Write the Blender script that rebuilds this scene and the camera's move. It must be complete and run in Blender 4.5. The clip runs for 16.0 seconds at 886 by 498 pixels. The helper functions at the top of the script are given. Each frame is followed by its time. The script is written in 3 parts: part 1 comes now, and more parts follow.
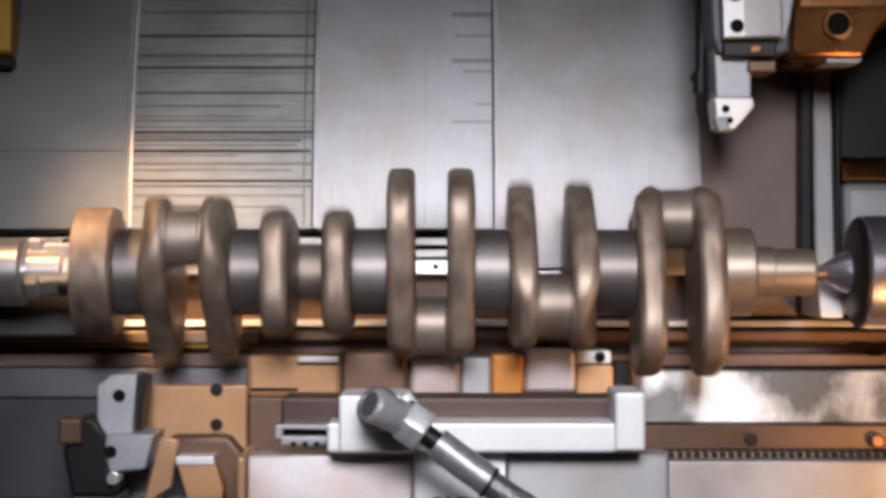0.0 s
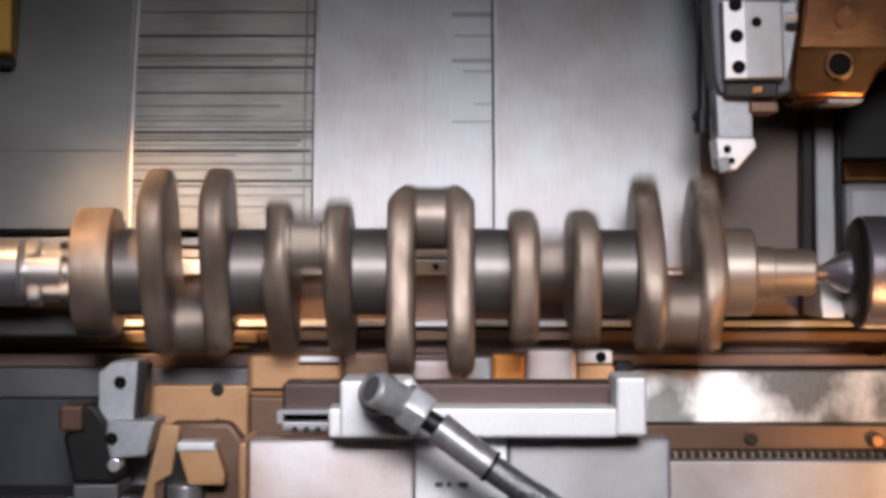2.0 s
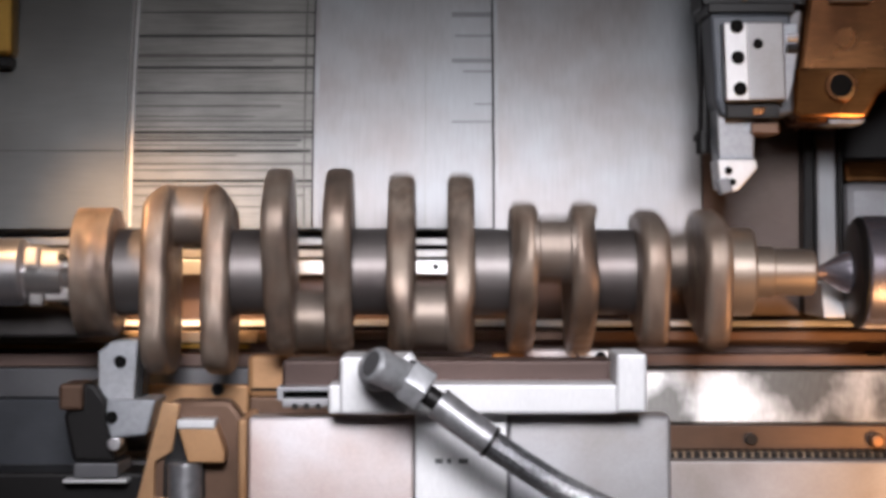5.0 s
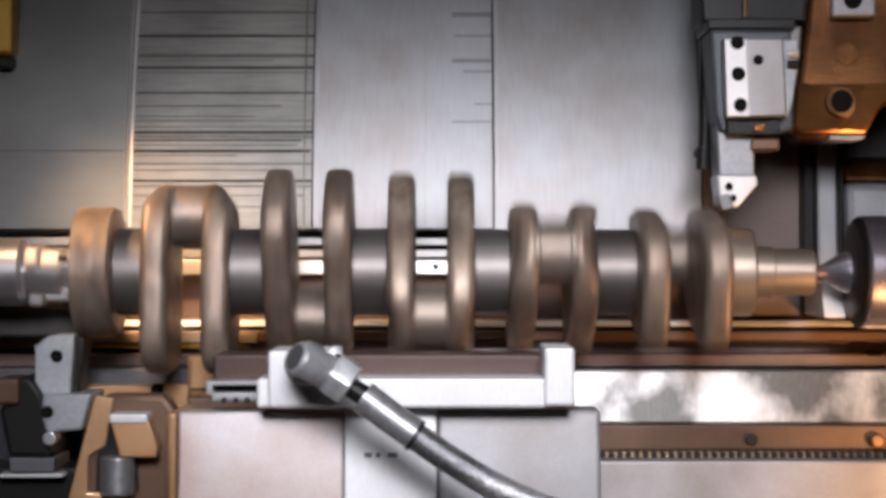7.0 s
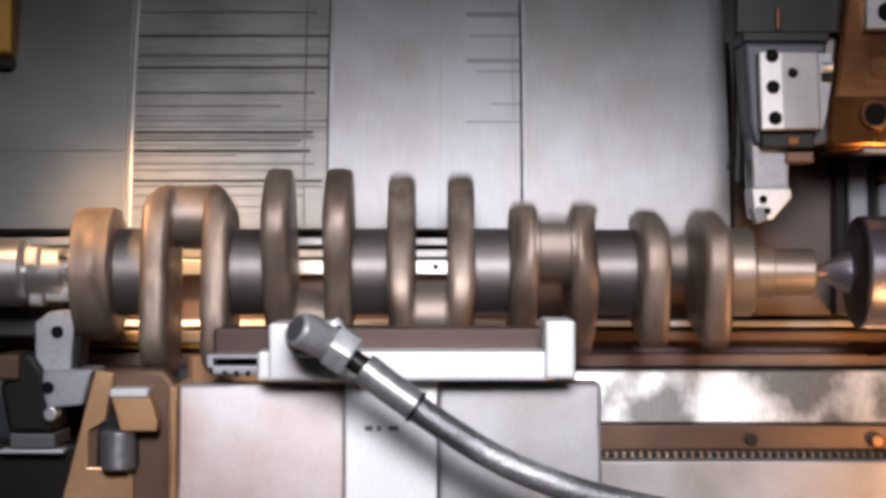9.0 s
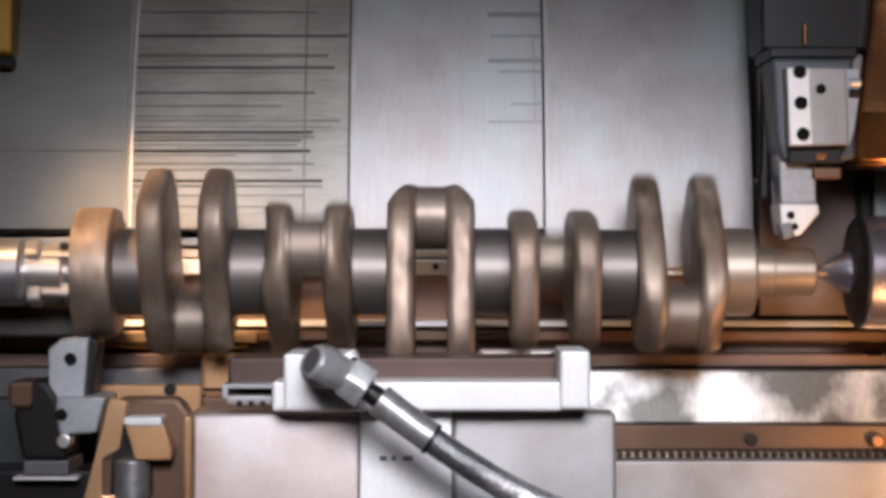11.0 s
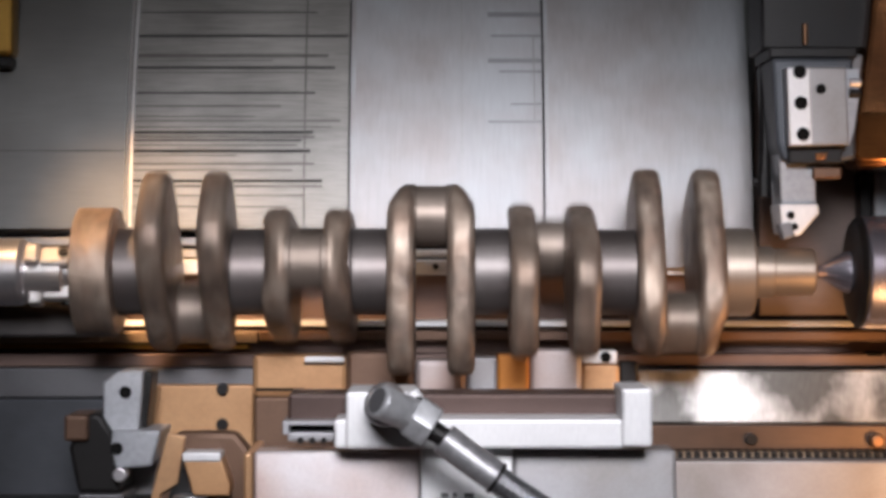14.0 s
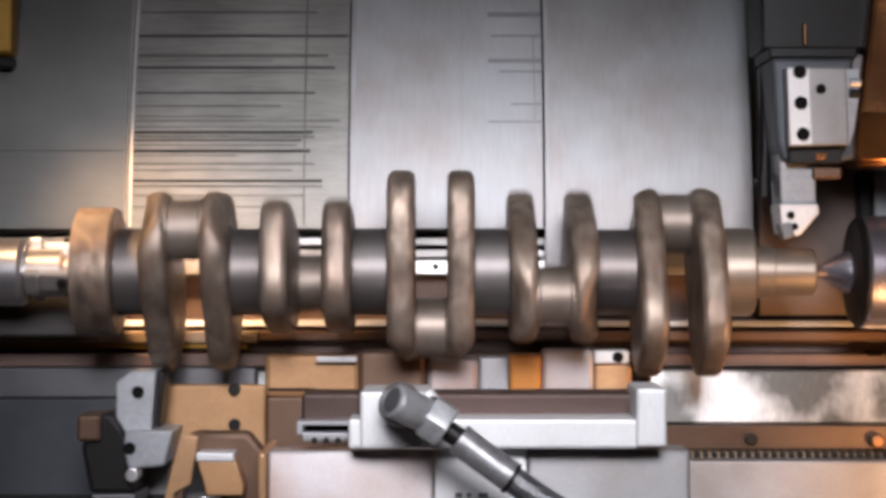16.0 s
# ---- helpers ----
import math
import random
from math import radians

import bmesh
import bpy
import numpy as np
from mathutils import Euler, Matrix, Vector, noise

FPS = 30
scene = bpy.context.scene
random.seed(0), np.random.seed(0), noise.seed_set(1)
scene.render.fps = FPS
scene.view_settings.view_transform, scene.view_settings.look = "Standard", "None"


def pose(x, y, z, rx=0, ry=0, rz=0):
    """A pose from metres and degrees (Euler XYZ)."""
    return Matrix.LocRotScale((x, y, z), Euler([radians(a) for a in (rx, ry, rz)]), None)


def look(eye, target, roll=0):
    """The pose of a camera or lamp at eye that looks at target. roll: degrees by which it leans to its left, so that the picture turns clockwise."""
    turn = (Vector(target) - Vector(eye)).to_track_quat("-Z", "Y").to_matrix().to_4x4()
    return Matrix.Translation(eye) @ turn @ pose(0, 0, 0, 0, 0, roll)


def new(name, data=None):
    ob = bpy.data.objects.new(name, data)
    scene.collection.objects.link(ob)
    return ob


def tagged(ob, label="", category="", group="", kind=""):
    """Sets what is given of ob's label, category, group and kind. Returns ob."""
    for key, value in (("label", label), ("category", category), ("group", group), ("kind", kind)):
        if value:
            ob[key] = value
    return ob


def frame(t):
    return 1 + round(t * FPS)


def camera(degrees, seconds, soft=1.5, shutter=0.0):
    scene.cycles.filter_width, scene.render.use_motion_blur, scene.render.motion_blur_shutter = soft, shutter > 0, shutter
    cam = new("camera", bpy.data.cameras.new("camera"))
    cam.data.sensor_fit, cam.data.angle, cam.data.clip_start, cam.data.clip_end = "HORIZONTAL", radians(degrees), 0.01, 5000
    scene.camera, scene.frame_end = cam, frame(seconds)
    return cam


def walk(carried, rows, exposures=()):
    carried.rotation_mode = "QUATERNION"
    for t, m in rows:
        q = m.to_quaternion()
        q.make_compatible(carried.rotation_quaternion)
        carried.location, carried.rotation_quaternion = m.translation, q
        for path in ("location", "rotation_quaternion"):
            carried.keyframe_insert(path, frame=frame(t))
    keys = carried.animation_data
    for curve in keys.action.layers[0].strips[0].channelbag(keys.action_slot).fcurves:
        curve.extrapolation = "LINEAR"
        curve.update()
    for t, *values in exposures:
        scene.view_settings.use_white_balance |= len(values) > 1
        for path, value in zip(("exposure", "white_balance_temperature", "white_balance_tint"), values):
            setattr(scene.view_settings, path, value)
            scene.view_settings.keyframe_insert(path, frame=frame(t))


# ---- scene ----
# Crankshaft between chuck and tailstock of a turning centre. x runs along the spindle, y away from the viewer, z up.
AXIS_Z = 1.1754

cam = camera(26.5, 16.0, soft=3.8, shutter=0.8)
EYE = (0.0, -2.0, 1.2)
walk(cam, [(0, look(EYE, (0, 0, 1.2))), (16, look(EYE, (0, 0, 1.2)))])

# ---- light ----
world = bpy.data.worlds.new("workshop_air")
scene.world = world
world.use_nodes = True
world.node_tree.nodes["Background"].inputs[0].default_value = (0.55, 0.62, 0.75, 1)
world.node_tree.nodes["Background"].inputs[1].default_value = 0.06


def area(name, eye, target, size, size_y, watts, colour, spread):
    data = bpy.data.lights.new(name, "AREA")
    data.shape, data.size, data.size_y, data.energy, data.color, data.spread = "RECTANGLE", size, size_y, watts, colour, radians(spread)
    ob = new(name, data)
    ob.matrix_world = look(eye, target)
    return ob


area("door_work_light", (0.04, -1.9, 1.80), (0.01, 0.0, 1.08), 0.75, 0.45, 2.95, (0.95, 0.93, 0.99), 38)
# Added fill from above, no known source: lights the crank's upper faces.
area("roof_fill_light", (-0.05, -0.6, 2.15), (-0.05, 0.0, 1.1), 0.9, 0.12, 0.3, (0.97, 0.96, 1.0), 70)
area("warm_lamp_left", (-0.63, -0.185, 1.54), (-0.348, 0.07, 1.23), 0.1, 0.06, 0.66, (1.0, 0.6, 0.31), 36)
area("warm_lamp_right", (0.64, -0.30, 0.90), (0.42, 0.06, 1.13), 0.08, 0.14, 0.7, (1.0, 0.5, 0.2), 90)


# ---- materials ----
def material(name, colour, rough, metal=0.0, second=None, grain=(40, 40, 40), bump=0.15, spread=0.5, spec=0.5, streak=0.0, relief=0.001, third=None, cloud=9):
    """Two-scale surface: cloudy patches between colour and second, fine grain in gloss and relief."""
    m = bpy.data.materials.new(name)
    m.use_nodes = True
    n, l = m.node_tree.nodes, m.node_tree.links
    b = n["Principled BSDF"]
    b.inputs["Metallic"].default_value, b.inputs["Specular IOR Level"].default_value = metal, spec
    co = n.new("ShaderNodeTexCoord")
    info = n.new("ShaderNodeObjectInfo")
    shift = n.new("ShaderNodeVectorMath")
    shift.operation = "ADD"
    l.new(co.outputs["Object"], shift.inputs[0])
    l.new(info.outputs["Random"], shift.inputs[1])
    mp = n.new("ShaderNodeMapping")
    mp.inputs["Scale"].default_value = grain
    l.new(shift.outputs[0], mp.inputs[0])
    fine = n.new("ShaderNodeTexNoise")
    fine.inputs["Scale"].default_value, fine.inputs["Detail"].default_value = 12, 6
    l.new(mp.outputs[0], fine.inputs["Vector"])
    big = n.new("ShaderNodeTexNoise")
    big.inputs["Scale"].default_value, big.inputs["Detail"].default_value = cloud, 4
    l.new(shift.outputs[0], big.inputs["Vector"])
    ramp = n.new("ShaderNodeValToRGB")
    ramp.color_ramp.elements[0].position, ramp.color_ramp.elements[1].position = 0.5 - spread / 2, 0.5 + spread / 2
    ramp.color_ramp.elements[0].color = (*(second or [c * 0.7 for c in colour]), 1)
    ramp.color_ramp.elements[1].color = (*colour, 1)
    l.new(big.outputs[0], ramp.inputs[0])
    mix = n.new("ShaderNodeMix")
    mix.data_type, mix.blend_type = "RGBA", "MULTIPLY"
    mix.inputs[0].default_value = 0.18 + streak
    tone = n.new("ShaderNodeValToRGB")
    tone.color_ramp.elements[0].position, tone.color_ramp.elements[1].position = 0.3, 0.65
    tone.color_ramp.elements[0].color, tone.color_ramp.elements[1].color = (0.45, 0.45, 0.45, 1), (1, 1, 1, 1)
    l.new(fine.outputs[0], tone.inputs[0])
    base = ramp.outputs[0]
    if third:
        patch = n.new("ShaderNodeTexNoise")
        patch.inputs["Scale"].default_value, patch.inputs["Detail"].default_value = cloud * 1.7, 3
        lift = n.new("ShaderNodeVectorMath")
        lift.inputs[1].default_value = (3.1, 7.7, 1.3)
        l.new(shift.outputs[0], lift.inputs[0])
        l.new(lift.outputs[0], patch.inputs["Vector"])
        edge = n.new("ShaderNodeMapRange")
        edge.inputs[1].default_value, edge.inputs[2].default_value = 0.45, 0.62
        l.new(patch.outputs[0], edge.inputs[0])
        tint = n.new("ShaderNodeMix")
        tint.data_type = "RGBA"
        tint.inputs[7].default_value = (*third, 1)
        l.new(edge.outputs[0], tint.inputs[0])
        l.new(base, tint.inputs[6])
        base = tint.outputs[2]
    l.new(base, mix.inputs[6])
    l.new(tone.outputs[0], mix.inputs[7])
    l.new(mix.outputs[2], b.inputs["Base Color"])
    gloss = n.new("ShaderNodeMapRange")
    gloss.inputs[3].default_value, gloss.inputs[4].default_value = max(rough - 0.05, 0.04), min(rough + 0.07, 1)
    l.new(big.outputs[0], gloss.inputs[0])
    l.new(gloss.outputs[0], b.inputs["Roughness"])
    bp = n.new("ShaderNodeBump")
    bp.inputs["Strength"].default_value, bp.inputs["Distance"].default_value = bump, relief
    l.new(fine.outputs[0], bp.inputs["Height"])
    l.new(bp.outputs[0], b.inputs["Normal"])
    return m


SHEET_B = material("oil_streaked_sheet_steel", (0.29, 0.282, 0.265), 0.47, 0.7, (0.17, 0.165, 0.155), (2, 20, 60), 0.06, streak=0.4)
SHEET = material("brushed_sheet_steel", (0.315, 0.325, 0.34), 0.5, 0.85, (0.25, 0.235, 0.235), (40, 10, 1.5), 0.02, 0.3)
SHEET_DARK = material("oily_sheet_steel", (0.22, 0.222, 0.215), 0.47, 0.5, (0.15, 0.148, 0.14), (2, 20, 60), 0.06)
# Near-black for the grooves and the gaps beside folds and lips.
GROOVE = material("groove_black", (0.03, 0.03, 0.03), 0.7, spec=0.15)
OILLINE = material("dried_oil_line", (0.14, 0.135, 0.125), 0.5, 0.5, (0.075, 0.07, 0.064), (3, 20, 40), 0.05, 0.3, streak=0.5)
FORGED = material("forged_iron_scale", (0.48, 0.385, 0.31), 0.42, 0.55, (0.17, 0.125, 0.1), (7, 7, 7), 0.8, 0.3, streak=0.5, relief=0.003, third=(0.3, 0.215, 0.165), cloud=24)
JOURNAL = material("turned_journal_steel", (0.22, 0.205, 0.2), 0.46, 0.8, (0.14, 0.115, 0.108), (140, 3, 3), 0.1)
PIN = material("rough_turned_pin_steel", (0.34, 0.28, 0.24), 0.45, 0.65, (0.16, 0.125, 0.1), (120, 4, 4), 0.15, 0.35)
TURNED = material("bright_turned_steel", (0.82, 0.79, 0.78), 0.29, 0.85, (0.6, 0.57, 0.55), (160, 3, 3), 0.08)
CHROME = material("ground_chrome_steel", (0.9, 0.88, 0.9), 0.31, 0.9, (0.74, 0.72, 0.75), (60, 6, 6), 0.04)
TOOLGREY = material("satin_nickel_tool_steel", (0.48, 0.495, 0.525), 0.45, 0.35, (0.33, 0.345, 0.37), (14, 14, 14), 0.03, 0.3, streak=0.15)
WHITEMETAL = material("milled_pale_metal", (0.8, 0.8, 0.81), 0.45, 0.25, (0.68, 0.68, 0.69), (60, 10, 10), 0.03)
BLACKOX = material("black_oxide_steel", (0.014, 0.013, 0.013), 0.42, 0.1, (0.009, 0.008, 0.008), (30, 30, 30), 0.15, spec=0.3)
# Black that stands for the shade inside sockets, slots and bores.
HOLE = material("hole_shade_black", (0.008, 0.008, 0.008), 0.8, spec=0.1)
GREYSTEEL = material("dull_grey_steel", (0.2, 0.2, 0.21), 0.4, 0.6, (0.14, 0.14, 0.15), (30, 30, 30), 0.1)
DARKBROWN = material("dark_oiled_bar", (0.09, 0.052, 0.042), 0.42, 0.35, (0.06, 0.036, 0.03), (20, 20, 20), 0.1)
SATIN = material("satin_steel_fitting", (0.6, 0.6, 0.62), 0.36, 0.75, (0.36, 0.36, 0.38), (10, 10, 10), 0.3, streak=0.4)
RUSTBROWN = material("oil_browned_casting", (0.19, 0.11, 0.07), 0.42, 0.45, (0.11, 0.063, 0.042), (20, 20, 20), 0.2)
# Streaks in the next two bronzes stand for horizontal bands of reflection.
COPPER = material("bronze_turret_disc", (0.34, 0.15, 0.06), 0.26, 0.9, (0.12, 0.05, 0.022), (4, 20, 30), 0.2, 0.25, streak=0.35)
AMBER = material("amber_reflection_bronze", (0.5, 0.23, 0.08), 0.26, 0.9, (0.16, 0.068, 0.025), (3, 20, 50), 0.1, 0.3, streak=0.4)
TAN = material("tan_oiled_plate", (0.63, 0.37, 0.19), 0.4, 0.35, (0.42, 0.225, 0.105), (20, 20, 20), 0.08)
# Peach carries the warm lamp's orange glow and glints in its colour.
PEACH = material("warm_lit_oiled_steel", (0.68, 0.42, 0.235), 0.34, 0.45, (0.44, 0.24, 0.12), (20, 20, 20), 0.06, 0.35)
BED = material("dark_brown_bed", (0.21, 0.138, 0.115), 0.42, 0.3, (0.13, 0.085, 0.07), (4, 20, 20), 0.15)
PLATE = material("ground_cover_plate", (0.39, 0.395, 0.42), 0.42, 0.4, (0.25, 0.235, 0.23), (25, 25, 25), 0.015, 0.35)
# Faint pink is a warm reflection put into the colour; brown patches are stains.
PINKPLATE = material("pink_lit_stained_plate", (0.55, 0.52, 0.53), 0.4, 0.4, (0.4, 0.28, 0.235), (25, 25, 25), 0.015, 0.35)
DIMSTEEL = material("dim_bluish_steel", (0.11, 0.118, 0.135), 0.45, 0.35, (0.05, 0.054, 0.063), (6, 20, 40), 0.08)
# Brown casting with the dark behind the turret put into its colour.
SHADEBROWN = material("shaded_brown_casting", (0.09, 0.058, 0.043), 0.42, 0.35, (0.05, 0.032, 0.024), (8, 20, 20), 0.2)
# Dark blotches stand for blurred reflections of the crank in the guideway.
GUIDE = material("guideway_with_reflections", (0.72, 0.73, 0.735), 0.32, 0.55, (0.13, 0.13, 0.125), (25, 20, 6), 0.05, 0.14, streak=0.2)
RAIL = material("polished_guideway", (0.7, 0.695, 0.7), 0.34, 0.55, (0.5, 0.475, 0.45), (6, 20, 60), 0.04, 0.25)
BRASS = material("brass_housing", (0.55, 0.33, 0.07), 0.35, 0.8, (0.4, 0.22, 0.05), (30, 30, 30), 0.1)
ORANGE = material("orange_anodised_block", (0.6, 0.25, 0.05), 0.4, 0.4, (0.45, 0.17, 0.03), (30, 30, 30), 0.05)
HOSE = material("braided_steel_hose", (0.68, 0.685, 0.7), 0.36, 0.8, (0.25, 0.255, 0.27), (24, 24, 24), 0.8, 0.2, streak=0.7, relief=0.002)
QUILL = material("worn_quill_steel", (0.64, 0.6, 0.68), 0.25, 0.9, (0.5, 0.46, 0.53), (90, 5, 5), 0.05)
NOSE = material("turned_nose_steel", (0.4, 0.34, 0.29), 0.4, 0.75, (0.33, 0.27, 0.22), (160, 3, 3), 0.06)
GUARD = material("dark_guard_steel", (0.055, 0.048, 0.046), 0.5, 0.4, (0.026, 0.023, 0.022), (8, 20, 20), 0.08)
RACKTAN = material("worn_rack_warm_rib_steel", (0.42, 0.31, 0.21), 0.42, 0.4, (0.3, 0.21, 0.14), (30, 30, 30), 0.05)
RACKBACK = material("oiled_rack_backing", (0.14, 0.088, 0.06), 0.4, 0.4, (0.08, 0.05, 0.035), (4, 20, 20), 0.12, 0.35)
# The panel's brown includes the warm lamp's reflection.
PANELBROWN = material("warm_reflection_panel", (0.2, 0.15, 0.13), 0.45, 0.35, (0.11, 0.078, 0.065), (8, 20, 20), 0.05)
PALEFIT = material("pale_plated_fitting", (0.66, 0.67, 0.69), 0.38, 0.6, (0.4, 0.41, 0.43), (9, 9, 9), 0.2, 0.3, streak=0.35)
BRONZE = material("dull_bronze_plug", (0.3, 0.16, 0.08), 0.4, 0.6, (0.18, 0.09, 0.045), (20, 20, 20), 0.1)
WALLPAINT = material("workshop_wall_paint", (0.2, 0.2, 0.21), 0.7, 0.0, (0.16, 0.16, 0.17), (10, 10, 10), 0.1)


# ---- mesh helpers ----
def bevelled(bm, width, segments=2):
    if width:
        edges = [e for e in bm.edges if e.is_manifold and e.calc_face_angle(0) > 0.4]
        bmesh.ops.bevel(bm, geom=edges, offset=width, segments=segments, affect="EDGES", profile=0.5, clamp_overlap=True)
    return bm


def box(x0, x1, y0, y1, z0, z1, bevel=0.002):
    bm = bmesh.new()
    m = Matrix.LocRotScale(((x0 + x1) / 2, (y0 + y1) / 2, (z0 + z1) / 2), None, (abs(x1 - x0), abs(y1 - y0), abs(z1 - z0)))
    bmesh.ops.create_cube(bm, size=1, matrix=m)
    return bevelled(bm, bevel)


def prism(outline, y0, y1, bevel=0.002):
    """An outline in x and z, extruded from y0 back to y1."""
    bm = bmesh.new()
    f = bm.faces.new([bm.verts.new((x, y0, z)) for x, z in outline])
    top = bmesh.ops.extrude_face_region(bm, geom=[f])["geom"]
    bmesh.ops.translate(bm, vec=(0, y1 - y0, 0), verts=[v for v in top if isinstance(v, bmesh.types.BMVert)])
    bmesh.ops.recalc_face_normals(bm, faces=bm.faces)
    return bevelled(bm, bevel)


def turned(profile, segments=48):
    """A solid of revolution about the x axis from (x, radius) pairs."""
    bm = bmesh.new()
    rings = []
    for x, r in profile:
        rings.append([bm.verts.new((x, r * math.sin(2 * math.pi * i / segments), r * math.cos(2 * math.pi * i / segments))) for i in range(segments)])
    for a, b in zip(rings, rings[1:]):
        for i in range(segments):
            j = (i + 1) % segments
            bm.faces.new((a[i], a[j], b[j], b[i]))
    bm.faces.new(rings[0])
    bm.faces.new(rings[-1])
    bmesh.ops.recalc_face_normals(bm, faces=bm.faces)
    return bm


def round_bar(a, b, radius, segments=24, bevel=0.0):
    """A solid cylinder from point a to point b."""
    a, b = Vector(a), Vector(b)
    bm = bmesh.new()
    m = Matrix.Translation((a + b) / 2) @ (b - a).to_track_quat("Z", "Y").to_matrix().to_4x4()
    bmesh.ops.create_cone(bm, cap_ends=True, segments=segments, radius1=radius, radius2=radius, depth=(b - a).length, matrix=m)
    return bevelled(bm, bevel)


def joined(*pieces):
    out = bmesh.new()
    for p in pieces:
        me = bpy.data.meshes.new("piece")
        p.to_mesh(me)
        out.from_mesh(me)
        bpy.data.meshes.remove(me)
        p.free()
    return out


def moved(bm, m):
    bmesh.ops.transform(bm, matrix=m, verts=bm.verts)
    return bm


def leaned(bm, z0, slope=0.09):
    """Leans a piece back: y grows with the height above z0."""
    for v in bm.verts:
        v.co.y += slope * (v.co.z - z0)
    return bm


def part(name, bm, mat, parent=None, label="", kind="", smooth=True):
    """One mesh object; given in the place's coordinates, stored from its parent's base."""
    base = Vector()
    p = parent
    while p is not None:
        base += p.location
        p = p.parent
    bmesh.ops.translate(bm, vec=-base, verts=bm.verts)
    bmesh.ops.recalc_face_normals(bm, faces=bm.faces)
    me = bpy.data.meshes.new(name)
    bm.to_mesh(me)
    bm.free()
    if smooth:
        me.polygons.foreach_set("use_smooth", [True] * len(me.polygons))
        me.set_sharp_from_angle(angle=radians(19))
    me.materials.append(mat)
    ob = new(name, me)
    ob.parent = parent
    if label:
        ob["label"] = label
    if kind:
        ob["kind"] = kind
    return ob


def thing(name, base, label, category, group="", kind=""):
    ob = new(name)
    ob.empty_display_size = 0.02
    ob.location = base
    return tagged(ob, label, category, group, kind)


def structure(name, bm, mat, label):
    return tagged(part(name, bm, mat), label, "machine structure", kind="structure")


def socket(x, y, z, r, parent, name="bolt_hole"):
    """A near-flat countersunk socket facing the viewer; its shade is put into the colour."""
    ring = bmesh.new()
    seg = 24
    loops = []
    for rr, yy in ((r, y - 0.0006), (r * 0.92, y - 0.0006), (r * 0.86, y + 0.0), (r * 0.4, y + 0.0)):
        loops.append([ring.verts.new((x + rr * math.cos(2 * math.pi * i / seg), yy, z + rr * math.sin(2 * math.pi * i / seg))) for i in range(seg)])
    for a, b in zip(loops, loops[1:]):
        for i in range(seg):
            ring.faces.new((a[i], a[(i + 1) % seg], b[(i + 1) % seg], b[i]))
    ring.faces.new(loops[-1])
    return part(name, moved(ring, Matrix.Translation((0, -0.0004, 0))), HOLE, parent)


# ---- workshop shell ----
def build_shell():
    structure("floor", box(-2, 2, -3.0, 1.3, -0.1, 0.0, 0), WALLPAINT, "grey concrete workshop floor under the machine")
    structure("wall_back", box(-2, 2, 1.3, 1.4, 0.0, 2.8, 0), WALLPAINT, "plain grey workshop wall behind the machine")
    structure("wall_front", box(-2, 2, -3.1, -3.0, 0.0, 2.8, 0), WALLPAINT, "plain grey workshop wall facing the machine")
    structure("wall_left", box(-2.1, -2, -3.0, 1.3, 0.0, 2.8, 0), WALLPAINT, "plain grey workshop side wall")
    structure("wall_right", box(2, 2.1, -3.0, 1.3, 0.0, 2.8, 0), WALLPAINT, "plain grey workshop side wall")
    structure("ceiling", box(-2, 2, -3.0, 1.3, 2.8, 2.9, 0), WALLPAINT, "plain grey workshop ceiling")
    # machine casing round the working space
    structure("machine_base", box(-1.3, 1.3, -0.5, 1.0, 0.0, 0.72, 0.01), BED, "dark cast machine base below the guideways")
    structure("machine_back", box(-1.3, 1.3, 0.42, 0.46, 0.72, 2.4, 0.0), SHEET_DARK, "dark sheet steel back of the machine casing")
    structure("machine_side_left", box(-1.32, -1.28, -0.6, 0.42, 0.72, 2.4, 0.0), SHEET_DARK, "dark sheet steel side of the machine casing")
    structure("machine_side_right", box(1.28, 1.32, -0.6, 0.42, 0.72, 2.4, 0.0), SHEET_DARK, "dark sheet steel side of the machine casing")
    structure("machine_roof", box(-1.3, 1.3, -0.6, 0.42, 2.4, 2.44, 0.0), SHEET_DARK, "dark sheet steel roof of the machine casing")


